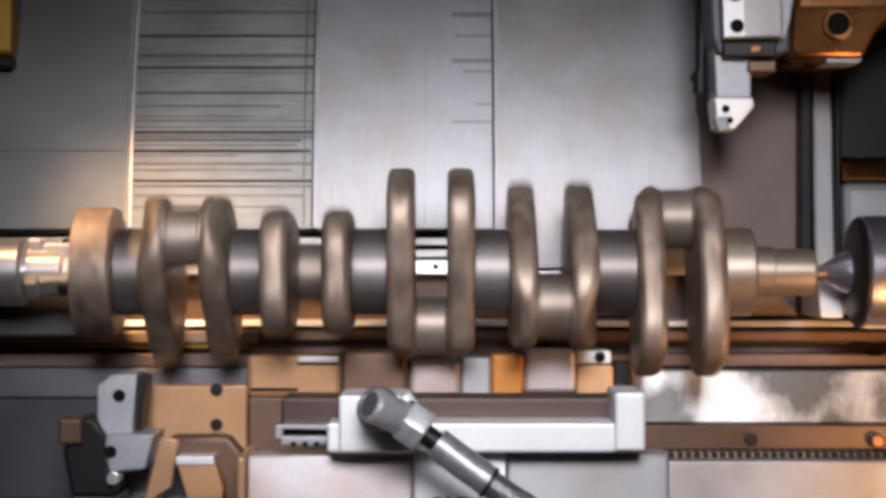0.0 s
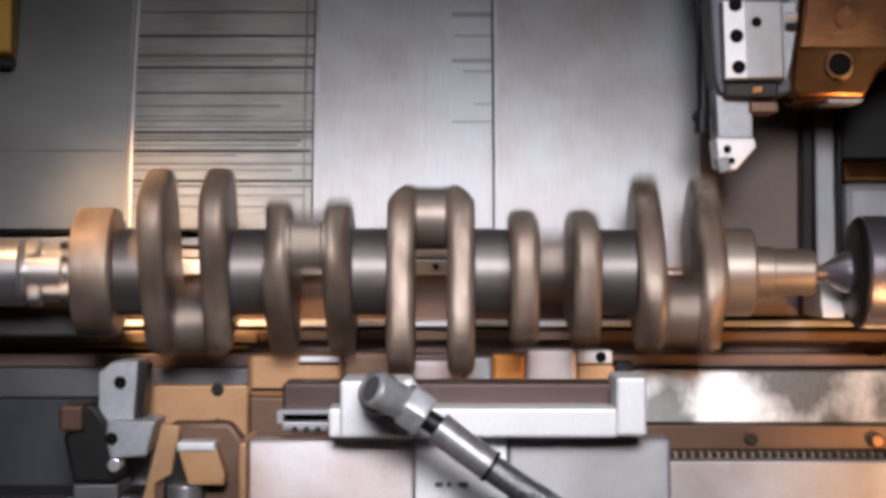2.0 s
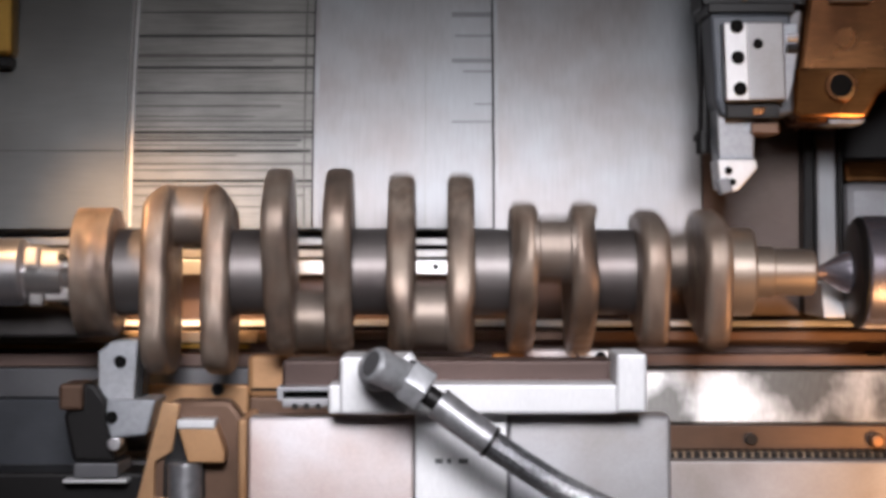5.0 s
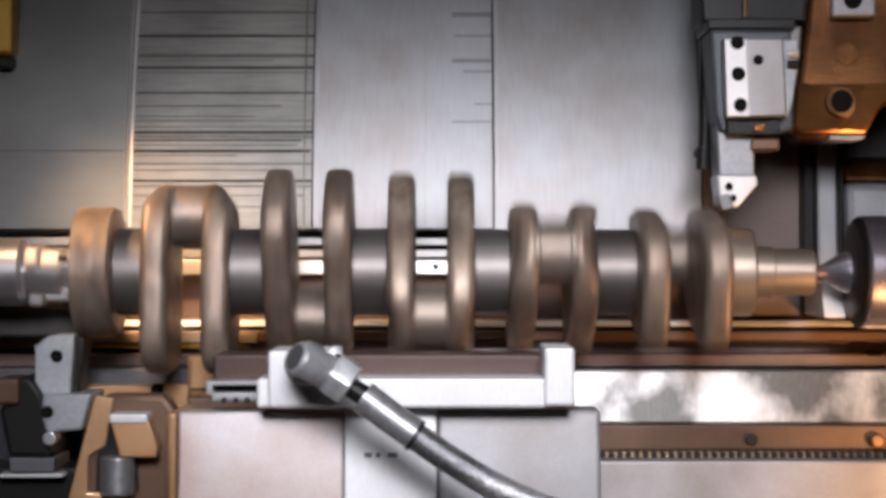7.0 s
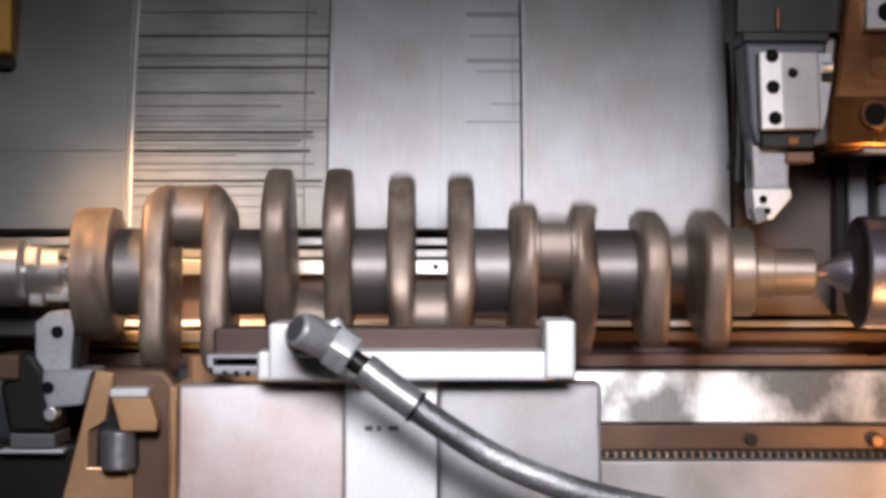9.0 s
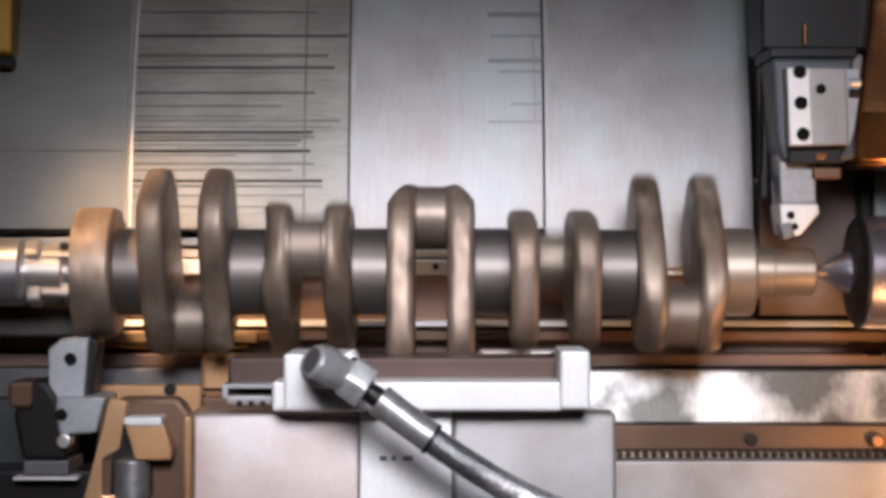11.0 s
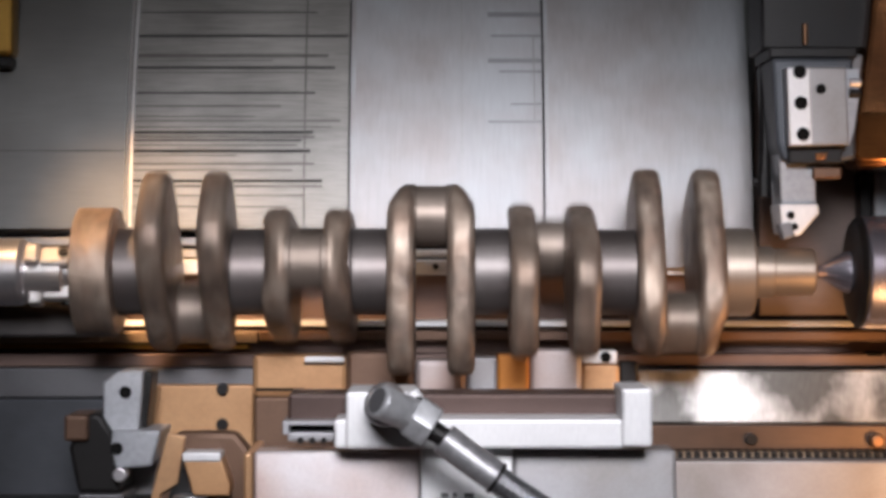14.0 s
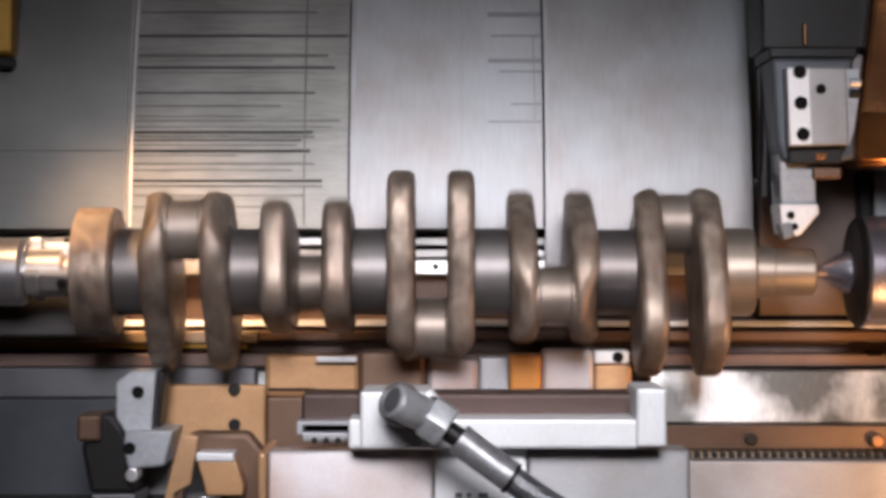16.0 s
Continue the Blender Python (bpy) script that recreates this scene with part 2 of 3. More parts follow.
# ---- bed ----
def build_bed():
    bed = thing("lathe_bed", (0, 0.3, 0.72), "dark brown oiled lathe bed with stepped guideways", "lathe bed", kind="structure")
    part("bed_casting", box(-1.25, 1.25, 0.17, 0.42, 0.72, 1.1128, 0.004), BED, bed)
    part("bed_wall", box(-1.25, 1.25, 0.2, 0.42, 1.1109, 1.1690, 0.002), BED, bed)
    # bright rails above the dark wall
    part("top_rail", leaned(box(-1.25, 1.25, 0.17, 0.42, 1.1701, 1.1876, 0.002), 1.1701, 0.1), RAIL, bed, "bright ground rail")
    part("rail_step", box(-1.25, 1.25, 0.185, 0.42, 1.1900, 1.1992, 0.0015), RAIL, bed, "bright ground rail")
    part("rail_step", box(-1.25, 1.25, 0.2, 0.42, 1.2042, 1.2136, 0.0015), RAIL, bed, "bright ground rail")
    part("rail_step", box(-1.25, 1.25, 0.21, 0.42, 1.2186, 1.2262, 0.0015), SHEET, bed, "bright ground rail")
    part("front_edge", leaned(box(-1.25, 1.25, 0.15, 0.2, 1.1114, 1.1179, 0.0012), 1.1121, 0.3), WHITEMETAL, bed, "bright worn edge of the guideway")
    # Tan left half: the warm lamp's light is put into the rib's colour.
    part("front_rib", box(-1.25, -0.21, 0.138, 0.2, 1.0930, 1.1069, 0.002), RACKTAN, bed, "tan rib with the warm lamp's light in its colour")
    part("front_rib", box(-0.2095, 1.25, 0.14, 0.2, 1.0954, 1.1069, 0.002), RUSTBROWN, bed)
    part("rib_slot", box(0.4815, 0.4987, 0.1335, 0.15, 1.0785, 1.0830, 0.0005), HOLE, bed)
    part("round_lug", round_bar((0.4830, 0.086, 0.9863), (0.4830, 0.11, 0.9863), 0.0085, 24, 0.003), BRONZE, bed, "bronze round lug")
    part("front_rib", box(-1.25, 1.25, 0.135, 0.2, 1.0661, 1.0809, 0.002), BED, bed)
    part("front_rib", box(-0.6959, -0.2208, 0.145, 0.2, 1.0860, 1.0915, 0.002), BRASS, bed)
    # lower ways
    part("lower_guideway", leaned(box(-0.2100, 1.25, 0.11, 0.3, 1.0038, 1.0639, 0.003), 1.0038, 0.12), GUIDE, bed, "bright polished flat guideway")
    # Wall in two tones: the darker lower piece carries its shade.
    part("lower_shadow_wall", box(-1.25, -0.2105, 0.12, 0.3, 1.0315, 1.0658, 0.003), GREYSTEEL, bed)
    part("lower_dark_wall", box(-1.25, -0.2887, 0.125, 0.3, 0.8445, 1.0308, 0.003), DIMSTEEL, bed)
    part("rack_backing", box(-0.3841, 1.25, 0.1, 0.3, 0.9751, 1.0034, 0.002), RACKBACK, bed)
    part("foot_plate", leaned(box(-0.3805, 1.25, 0.06, 0.3, 0.8793, 0.9682, 0.003), 0.9626, 0.1), PLATE, bed, "pale flat cover plate")
    part("cap_screw", round_bar((0.3440, 0.094, 0.9877), (0.3440, 0.11, 0.9877), 0.0069, 20, 0.001), BLACKOX, bed)
    part("rail_bolt", round_bar((-0.0085, 0.166, 1.1798), (-0.0085, 0.175, 1.1798), 0.0035, 14), BLACKOX, bed)
    # toothed rack
    rack = thing("gear_rack", (0.3235, 0.09, 0.9655), "dark toothed steel rack along the guideway", "gear rack")
    part("rack_bar", box(-0.3662, 1.2, 0.09, 0.12, 0.9642, 0.9749, 0.0005), RACKTAN, rack, "pale worn rack bar")
    tooth = None
    x = 0.1743
    while x < 0.5116:
        if tooth is None:
            tooth = part("tooth", box(x, x + 0.0060, 0.083, 0.118, 0.9640, 0.9752, 0.0012), BLACKOX, rack)
        else:
            t = new("tooth", tooth.data)
            t.parent, t.location = rack, (x - 0.1743, 0, 0)
        x += 0.0095


# ---- sliding back covers ----
def bow(z):
    """How far the covers lean back at height z: they lean more towards the top."""
    u = z - 1.36
    return 0.25 * u + 0.6 * u * u - 0.02


def bent(x0, x1, y0, y1, z0, z1):
    """A strip of sheet that follows the bow of the covers."""
    n = max(1, int((z1 - z0) / 0.015))
    bm = bmesh.new()
    rings = []
    for i in range(n + 1):
        z = z0 + (z1 - z0) * i / n
        b = bow(z)
        rings.append([bm.verts.new(c) for c in ((x0, y0 + b, z), (x1, y0 + b, z), (x1, y1 + b, z), (x0, y1 + b, z))])
    for a, b in zip(rings, rings[1:]):
        for k in range(4):
            bm.faces.new((a[k], a[(k + 1) % 4], b[(k + 1) % 4], b[k]))
    bm.faces.new(rings[0])
    bm.faces.new(rings[-1])
    return bm


def bent_profile(corners, z0, z1):
    """The same for any outline in x and y."""
    n = max(1, int((z1 - z0) / 0.015))
    bm = bmesh.new()
    rings = []
    for i in range(n + 1):
        z = z0 + (z1 - z0) * i / n
        rings.append([bm.verts.new((x, y + bow(z), z)) for x, y in corners])
    for a, b in zip(rings, rings[1:]):
        for k in range(len(corners)):
            j = (k + 1) % len(corners)
            bm.faces.new((a[k], a[j], b[j], b[k]))
    bm.faces.new(rings[0])
    bm.faces.new(rings[-1])
    return bm


def cover(name, x0, x1, y, label, mat, foot=1.2238):
    c = thing(name, (x0, y, 1.2238), label, "way cover", "telescopic way covers")
    part("sheet", bent(x0, x1, y, y + 0.004, foot, 1.6627), mat, c)
    return c


def build_covers():
    far = cover("way_cover", -0.9928, -0.3686, 0.232, "dull grey sheet steel way cover, oily", SHEET_DARK)
    part("seam", bent(-0.9928, -0.3693, 0.2313, 0.233, 1.3144, 1.3157), OILLINE, far)
    ribbed = cover("way_cover", -0.3670, 0.0107, 0.219, "ribbed sheet steel way cover with dark horizontal grooves", SHEET_B)
    fold = ((-0.3701, 0.2235), (-0.3635, 0.2185), (-0.3608, 0.2182), (-0.3608, 0.2315), (-0.3701, 0.2315))
    part("left_fold", bent_profile(fold, 1.2257, 1.6561), RAIL, ribbed, "folded bright edge")
    part("fold_gap", bent(-0.3703, -0.3686, 0.2285, 0.2325, 1.2271, 1.6561), GROOVE, ribbed)
    for z, h, x1 in [(1.4824, 0.0014, -0.1492), (1.4536, 0.0027, -0.1122), (1.4148, 0.0027, -0.1272), (1.3841, 0.002, -0.15), (1.3377, 0.0032, -0.1518), (1.3277, 0.002, -0.165), (1.3157, 0.0034, -0.155), (1.2806, 0.003, -0.14)]:
        part("groove", bent(-0.3616, x1, 0.2184, 0.2205, z - h, z), GROOVE, ribbed)
    for z, h, x1 in [(1.4300, 0.004, -0.135), (1.4231, 0.0016, -0.2), (1.4087, 0.002, -0.15), (1.3686, 0.0022, -0.19), (1.3558, 0.0016, -0.22), (1.3511, 0.0024, -0.12), (1.3431, 0.0014, -0.13), (1.3324, 0.003, -0.15), (1.3217, 0.0018, -0.17), (1.3097, 0.0016, -0.24), (1.3005, 0.0026, -0.15), (1.2925, 0.0018, -0.1758), (1.2741, 0.0026, -0.14), (1.2629, 0.0018, -0.16), (1.2497, 0.0016, -0.18)]:
        part("oil_line", bent(-0.3616, x1, 0.2186, 0.2205, z - h, z), OILLINE, ribbed, "soft dark oil line")
    part("oil_line", bent(-0.1622, -0.1602, 0.2182, 0.2205, 1.2273, 1.6269), OILLINE, ribbed, "soft dark oil line")
    middle = cover("way_cover", -0.1477, 0.2226, 0.208, "bright brushed sheet steel way cover with scratched marks", SHEET)
    part("lip", bent(-0.1496, -0.1443, 0.2055, 0.219, 1.2244, 1.6561), SHEET, middle, "folded dark-edged lip")
    part("edge_gap", bent(-0.1519, -0.1496, 0.2095, 0.2192, 1.2244, 1.6561), GROOVE, middle)
    for z, h, a, b in [(1.4802, 0.003, 0.0106, 0.0755), (1.4523, 0.0013, 0.0139, 0.0755), (1.4233, 0.0026, 0.0106, 0.0755), (1.4090, 0.0013, 0.0238, 0.0755), (1.3697, 0.001, 0.0371, 0.0755), (1.3490, 0.0012, 0.0106, 0.0755)]:
        part("scratch_mark", bent(a, b, 0.2075, 0.2085, z - h * 2, z), GREYSTEEL, middle)
    part("scratch_mark", bent(-0.0205, -0.0199, 0.2076, 0.2085, 1.2272, 1.6246), SHEET_B, middle)
    part("scratch_mark", bent(0.0636, 0.0649, 0.2074, 0.2085, 1.3497, 1.4524), SHEET_DARK, middle)
    last = cover("way_cover", 0.0613, 0.2964, 0.197, "bright brushed sheet steel way cover beside the tool turret", SHEET, 1.179)
    part("lip", bent(0.0593, 0.0639, 0.195, 0.208, 1.179, 1.6561), SHEET, last, "folded lip")
    part("edge_gap", bent(0.0573, 0.0593, 0.199, 0.2078, 1.2244, 1.6561), GROOVE, last)
    return middle, last


# ---- upper cross slide and turret ----
def build_upper_saddle():
    s = thing("upper_saddle", (0.4010, 0.17, 1.1486), "dark brown cross-slide saddle with vertical guide bars", "machine slide")
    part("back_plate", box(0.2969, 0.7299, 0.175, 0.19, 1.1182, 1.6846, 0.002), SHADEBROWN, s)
    part("brown_panel", box(0.2988, 0.4108, 0.165, 0.176, 1.1225, 1.4090, 0.002), PANELBROWN, s, "brown panel, warm reflection put into its colour")
    part("guide_bar", box(0.4102, 0.4231, 0.14, 0.176, 1.1258, 1.6457, 0.002), BLACKOX, s)
    part("guide_bar", leaned(box(0.4244, 0.4490, 0.13, 0.176, 1.1748, 1.6457, 0.004), 1.1748, 0.08), SHEET, s, "grey steel guide bar")
    part("guide_bar", box(0.4498, 0.4560, 0.14, 0.176, 1.1258, 1.6457, 0.0015), BLACKOX, s)
    part("side_housing", box(0.4565, 0.72, 0.148, 0.176, 1.3020, 1.6457, 0.003), BLACKOX, s, "black side housing")
    part("side_casting", leaned(box(0.4565, 0.72, 0.112, 0.176, 1.1500, 1.2760, 0.010), 1.1500, 0.2), PLATE, s, "pale rounded casting")
    # Added strip: the warm glow on top of the casting, put into colour.
    part("side_cover", leaned(box(0.4565, 0.72, 0.134, 0.176, 1.2768, 1.3010, 0.005), 1.2768, 0.4), AMBER, s, "bronze-coloured strip standing for a warm glow")
    part("stop_bracket", leaned(box(0.4114, 0.4354, 0.03, 0.176, 1.1256, 1.1637, 0.002), 1.1256, 0.4), WHITEMETAL, s, "pale stop bracket")
    part("stop_pin", box(0.4416, 0.4453, 0.04, 0.176, 1.1293, 1.1545, 0.001), WHITEMETAL, s)
    return s


def build_turret():
    t = thing("tool_turret", (0.4157, 0.1, 1.3945), "bronze-coloured tool turret carrying a grey turning tool", "tool turret")
    disc = [(0.4010, 1.6206), (0.3960, 1.5400), (0.3915, 1.4900), (0.3865, 1.4450), (0.3810, 1.4020), (0.3755, 1.3600), (0.3715, 1.3296), (0.3768, 1.3170), (0.4476, 1.3170), (0.4632, 1.3476), (0.5136, 1.3746), (0.5496, 1.6206)]
    d = part("turret_disc", prism(disc, 0.0, 0.13, 0.006), COPPER, t)
    # The warm lamp's orange is put into this land's colour and tilt.
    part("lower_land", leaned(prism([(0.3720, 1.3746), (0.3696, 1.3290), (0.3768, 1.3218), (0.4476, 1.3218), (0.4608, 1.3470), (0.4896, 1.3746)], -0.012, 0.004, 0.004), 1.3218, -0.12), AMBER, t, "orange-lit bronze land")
    # A pale piece stands for the white highlight on the disc's lower rim.
    part("bright_rim", prism([(0.4092, 1.3206), (0.4104, 1.3158), (0.4452, 1.3158), (0.4488, 1.3206)], -0.004, 0.05, 0.001), TOOLGREY, t, "bright highlight on the rim, made as a pale piece")
    part("bore_ring", round_bar((0.4200, -0.0185, 1.3554), (0.4200, 0.02, 1.3554), 0.0174, 32, 0.002), COPPER, t)
    part("index_bore", round_bar((0.4200, -0.0192, 1.3554), (0.4200, 0.02, 1.3554), 0.0120, 32), HOLE, t, "dark round bore")
    # Offset disc behind the bore's face, showing as a bronze crescent.
    part("bore_plug", round_bar((0.4242, -0.0188, 1.3500), (0.4242, 0.02, 1.3500), 0.0108, 32, 0.001), AMBER, t, "bronze crescent beside the bore")
    part("round_plug", round_bar((0.4284, -0.002, 1.4070), (0.4284, 0.02, 1.4070), 0.0114, 28, 0.001), COPPER, t)
    clamp = part("upper_clamp", box(0.4099, 0.4550, -0.02, 0.02, 1.4453, 1.5035, 0.002), TOOLGREY, t, "pale clamp block")
    socket(0.4312, -0.0204, 1.4631, 0.0101, clamp)
    part("neck", prism([(0.3560, 1.4360), (0.3800, 1.4360), (0.3760, 1.3900), (0.3690, 1.3450), (0.3600, 1.3330), (0.3560, 1.3398)], -0.012, 0.09, 0.003), GREYSTEEL, t, "worn steel flank")
    part("plate_flank", prism([(0.3560, 1.4182), (0.3705, 1.4182), (0.3700, 1.3900), (0.3655, 1.3550), (0.3600, 1.3375), (0.3590, 1.3375)], -0.034, 0.0, 0.002), TOOLGREY, t, "pale sloping flank of the plate")
    # holder
    hold = part("tool_holder", prism([(0.2796, 1.4300), (0.3648, 1.4300), (0.3684, 1.3254), (0.3564, 1.3218), (0.2904, 1.3218), (0.2844, 1.3416)], -0.03, 0.07, 0.004), DIMSTEEL, t, "dark grey holder body")
    part("holder_lid", box(0.2780, 0.3700, -0.026, 0.07, 1.4306, 1.4420, 0.002), BLACKOX, t)
    plate = part("clamp_plate", prism([(0.2902, 1.4182), (0.3522, 1.4182), (0.3557, 1.3375), (0.2937, 1.3363)], -0.055, -0.028, 0.002), PLATE, t, "pale grey plate with four socket screws")
    part("clamp_bar", prism([(0.2906, 1.4165), (0.3139, 1.4165), (0.3168, 1.3371), (0.2935, 1.3371)], -0.0575, -0.05, 0.0012), WHITEMETAL, plate, "paler bar with three socket screws")
    for a, b, r in ((0.3036, 1.4129, 12), (0.3048, 1.3808, 12), (0.3071, 1.3486, 12), (0.3258, 1.3954, 9)):
        socket(a, -0.0576 if r > 10 else -0.0551, b, r * 0.00059, plate)
    for k in (98, 112):
        part("side_screw", round_bar((0.3590, -0.036, 1.4037 - (k - 98) * 0.0008), (0.3715, -0.036, 1.4037 - (k - 98) * 0.0008), 0.0045, 16, 0.001), CHROME if k < 100 else BLACKOX, t)
    part("under_clamp", box(0.2955, 0.3511, -0.04, 0.03, 1.3188, 1.3353, 0.002), BLACKOX, t)
    # Small copper piece added for the glint on the dark under-clamp.
    part("clamp_wedge", prism([(0.3230, 1.3300), (0.3360, 1.3310), (0.3340, 1.3235), (0.3230, 1.3225)], -0.043, -0.036, 0.001), COPPER, t, "copper-coloured piece standing for a glint")
    part("lower_jaw", box(0.3231, 0.3528, -0.03, 0.03, 1.3039, 1.3158, 0.002), RUSTBROWN, t)
    shank = [(0.2868, 1.3566), (0.3000, 1.3410), (0.3276, 1.3254), (0.3276, 1.2768), (0.2904, 1.2768)]
    part("tool_shank", prism(shank, -0.022, 0.03, 0.002), TOOLGREY, t, "satin grey tool shank")
    head = part("insert_seat", prism([(0.2880, 1.2774), (0.3288, 1.2774), (0.3306, 1.2678), (0.3096, 1.2438), (0.2916, 1.2462)], -0.026, 0.028, 0.002), WHITEMETAL, t, "pale insert seat")
    socket(0.3000, -0.0262, 1.2654, 0.0042, head, "screw_hole")
    socket(0.3042, -0.0262, 1.2534, 0.0038, head, "screw_hole")
    part("carbide_insert", prism([(0.2880, 1.2558), (0.3000, 1.2582), (0.3048, 1.2438), (0.2928, 1.2402)], -0.028, -0.004, 0.001), GREYSTEEL, t, "worn carbide insert")
    part("coolant_nozzle", joined(round_bar((0.2800, 0.02, 1.3097), (0.2800, 0.02, 1.2854), 0.008, 16, 0.001), round_bar((0.2691, 0.02, 1.3024), (0.2824, 0.02, 1.3024), 0.004, 12)), BLACKOX, t)
    # Black column standing for the dark strip left of the holder.
    part("coolant_pipe", round_bar((0.2840, 0.04, 1.3047), (0.2864, 0.04, 1.4454), 0.007, 16), BLACKOX, t)
    part("upper_bracket", box(0.2792, 0.3985, 0.03, 0.12, 1.4454, 1.5450, 0.003), BLACKOX, t)
    # Bronze colour stands for a small golden highlight on the rod.
    part("bracket_rod", round_bar((0.3250, 0.024, 1.4500), (0.3250, 0.024, 1.4720), 0.003, 12), BRONZE, t)
    return t


# ---- crankshaft ----
THROW = 0.060
WEB_T = 0.029


def web_mesh():
    """One crank web: round pin end, waist, broad counterweight; local, x is its thickness, z towards the pin."""
    pts = []
    for i in range(64):
        a = 2 * math.pi * (i + 0.5) / 64
        c, d = math.cos(a), math.sin(a)
        power, reach, half = (0.85, 0.094, 0.064) if c > 0 else (0.5, 0.1075, 0.066)
        pts.append((half * math.copysign(abs(d) ** (0.9 if c > 0 else power), d), reach * math.copysign(abs(c) ** power, c)))
    bm = bmesh.new()
    f = bm.faces.new([bm.verts.new((-WEB_T / 2, y, z)) for y, z in pts])
    top = bmesh.ops.extrude_face_region(bm, geom=[f])["geom"]
    bmesh.ops.translate(bm, vec=(WEB_T, 0, 0), verts=[v for v in top if isinstance(v, bmesh.types.BMVert)])
    bmesh.ops.recalc_face_normals(bm, faces=bm.faces)
    rim = [e for e in bm.edges if e.calc_face_angle(0) > 1.0]
    bmesh.ops.bevel(bm, geom=rim, offset=0.009, segments=5, affect="EDGES", profile=0.52, clamp_overlap=True)
    # shoulder of the pin end tapers towards the pin, on the side away from it
    for v in bm.verts:
        if v.co.z > 0.07 and v.co.x < 0:
            v.co.x += min(0.6 * (v.co.z - 0.07), 0.013)
    return bm


def build_crank():
    crank = thing("crankshaft", (0, 0, AXIS_Z), "brown forged crankshaft with five throws, turning between centres", "crankshaft")

    def add(name, bm, mat, label=""):
        return part(name, moved(bm, Matrix.Translation((0, 0, AXIS_Z))), mat, crank, label)

    add("flange", turned([(-0.3864, 0.02), (-0.3864, 0.064), (-0.3846, 0.0685), (-0.3474, 0.0685), (-0.3444, 0.066), (-0.3432, 0.044), (-0.3372, 0.036)], 64), FORGED, "thick round end flange")
    jour = JOURNAL
    centres = [-0.2676, -0.1404, -0.0126, 0.1152, 0.2478]
    offsets = [72, -72, -144, 144, 0]
    half = 0.0315
    # main journals
    for i in range(6):
        a = -0.3474 if i == 0 else centres[i - 1] + half
        b = centres[i] - half if i < 5 else 0.3096
        add("main_journal", turned([(a, 0.05), (a + 0.012, 0.05), (a + 0.0145, 0.0455), (b - 0.0145, 0.0455), (b - 0.012, 0.05), (b, 0.05)] if 0 < i < 5 else [(a, 0.0455), (b, 0.0455)], 56), jour)
    for c, off in zip(centres, offsets):
        r = Matrix.Rotation(radians(off), 4, "X")
        for side in (-1, 1):
            web = add("crank_web", moved(web_mesh(), r @ Matrix.Translation((c + side * half, 0, 0)) @ Matrix.Diagonal((-side, 1, 1, 1))), FORGED)
            web.data.set_sharp_from_angle(angle=radians(50))
        pin = turned([(c - 0.026, 0.0335), (c - 0.0165, 0.0335), (c - 0.015, 0.032), (c + 0.015, 0.032), (c + 0.0165, 0.0335), (c + 0.026, 0.0335)], 48)
        add("crank_pin", moved(pin, r @ Matrix.Translation((0, 0, THROW))), PIN)
    add("nose_collar", turned([(0.2964, 0.047), (0.3252, 0.047), (0.3282, 0.044), (0.3294, 0.033)], 56), NOSE)
    add("nose_shaft", turned([(0.3276, 0.0275), (0.3294, 0.0275), (0.3486, 0.0275), (0.3504, 0.025), (0.3912, 0.025), (0.3942, 0.022), (0.3942, 0.004)], 48), NOSE)
    # drive end held in the chuck
    add("drive_stub", turned([(-0.4104, 0.02), (-0.3852, 0.02)], 40), TURNED)
    return crank


def build_chuck():
    chuck = thing("drive_chuck", (-0.4704, 0, AXIS_Z), "bright turned steel chuck with stepped jaws gripping the flange", "chuck")

    def add(name, bm, mat, label=""):
        return part(name, moved(bm, Matrix.Translation((0, 0, AXIS_Z))), mat, chuck, label)

    add("chuck_nose", turned([(-0.6684, 0.055), (-0.6684, 0.036), (-0.4464, 0.036), (-0.4416, 0.033), (-0.4404, 0.024)], 48), CHROME)
    add("stepped_sleeve", turned([(-0.4428, 0.026), (-0.4032, 0.026), (-0.4008, 0.02)], 40), TURNED)
    for k in range(3):
        r = Matrix.Rotation(radians(120 * k + 20), 4, "X")
        add("jaw", moved(joined(box(-0.4392, -0.4236, -0.012, 0.012, 0.02, 0.036, 0.003), box(-0.4236, -0.3882, -0.011, 0.011, 0.014, 0.031, 0.003)), r), TURNED, "stepped bright jaw")
        add("jaw_screw", moved(round_bar((-0.3984, 0, 0.02), (-0.3984, 0, 0.036), 0.006, 16, 0.001), r), BLACKOX)
    return chuck


def build_headstock():
    h = thing("headstock", (-0.6264, 0.1, 0.72), "dark headstock housing behind the chuck", "headstock", kind="structure")
    part("housing", box(-1.25, -0.74, -0.12, 0.3, 0.72, 1.45, 0.02), BLACKOX, h)
    part("lower_guard", leaned(box(-0.7388, -0.3950, 0.06, 0.16, 1.1030, 1.1669, 0.004), 1.1030, 0.1), GUARD, h, "dark sheet guard")
    l = thing("brass_fitting", (-0.4939, 0.2, 1.4904), "brass-coloured fitting with a dark lower end", "fitting")
    part("body", box(-0.56, -0.5036, 0.2, 0.238, 1.4262, 1.5812, 0.006), BRASS, l)
    part("dark_end", box(-0.56, -0.5056, 0.203, 0.238, 1.4126, 1.4256, 0.003), BLACKOX, l)


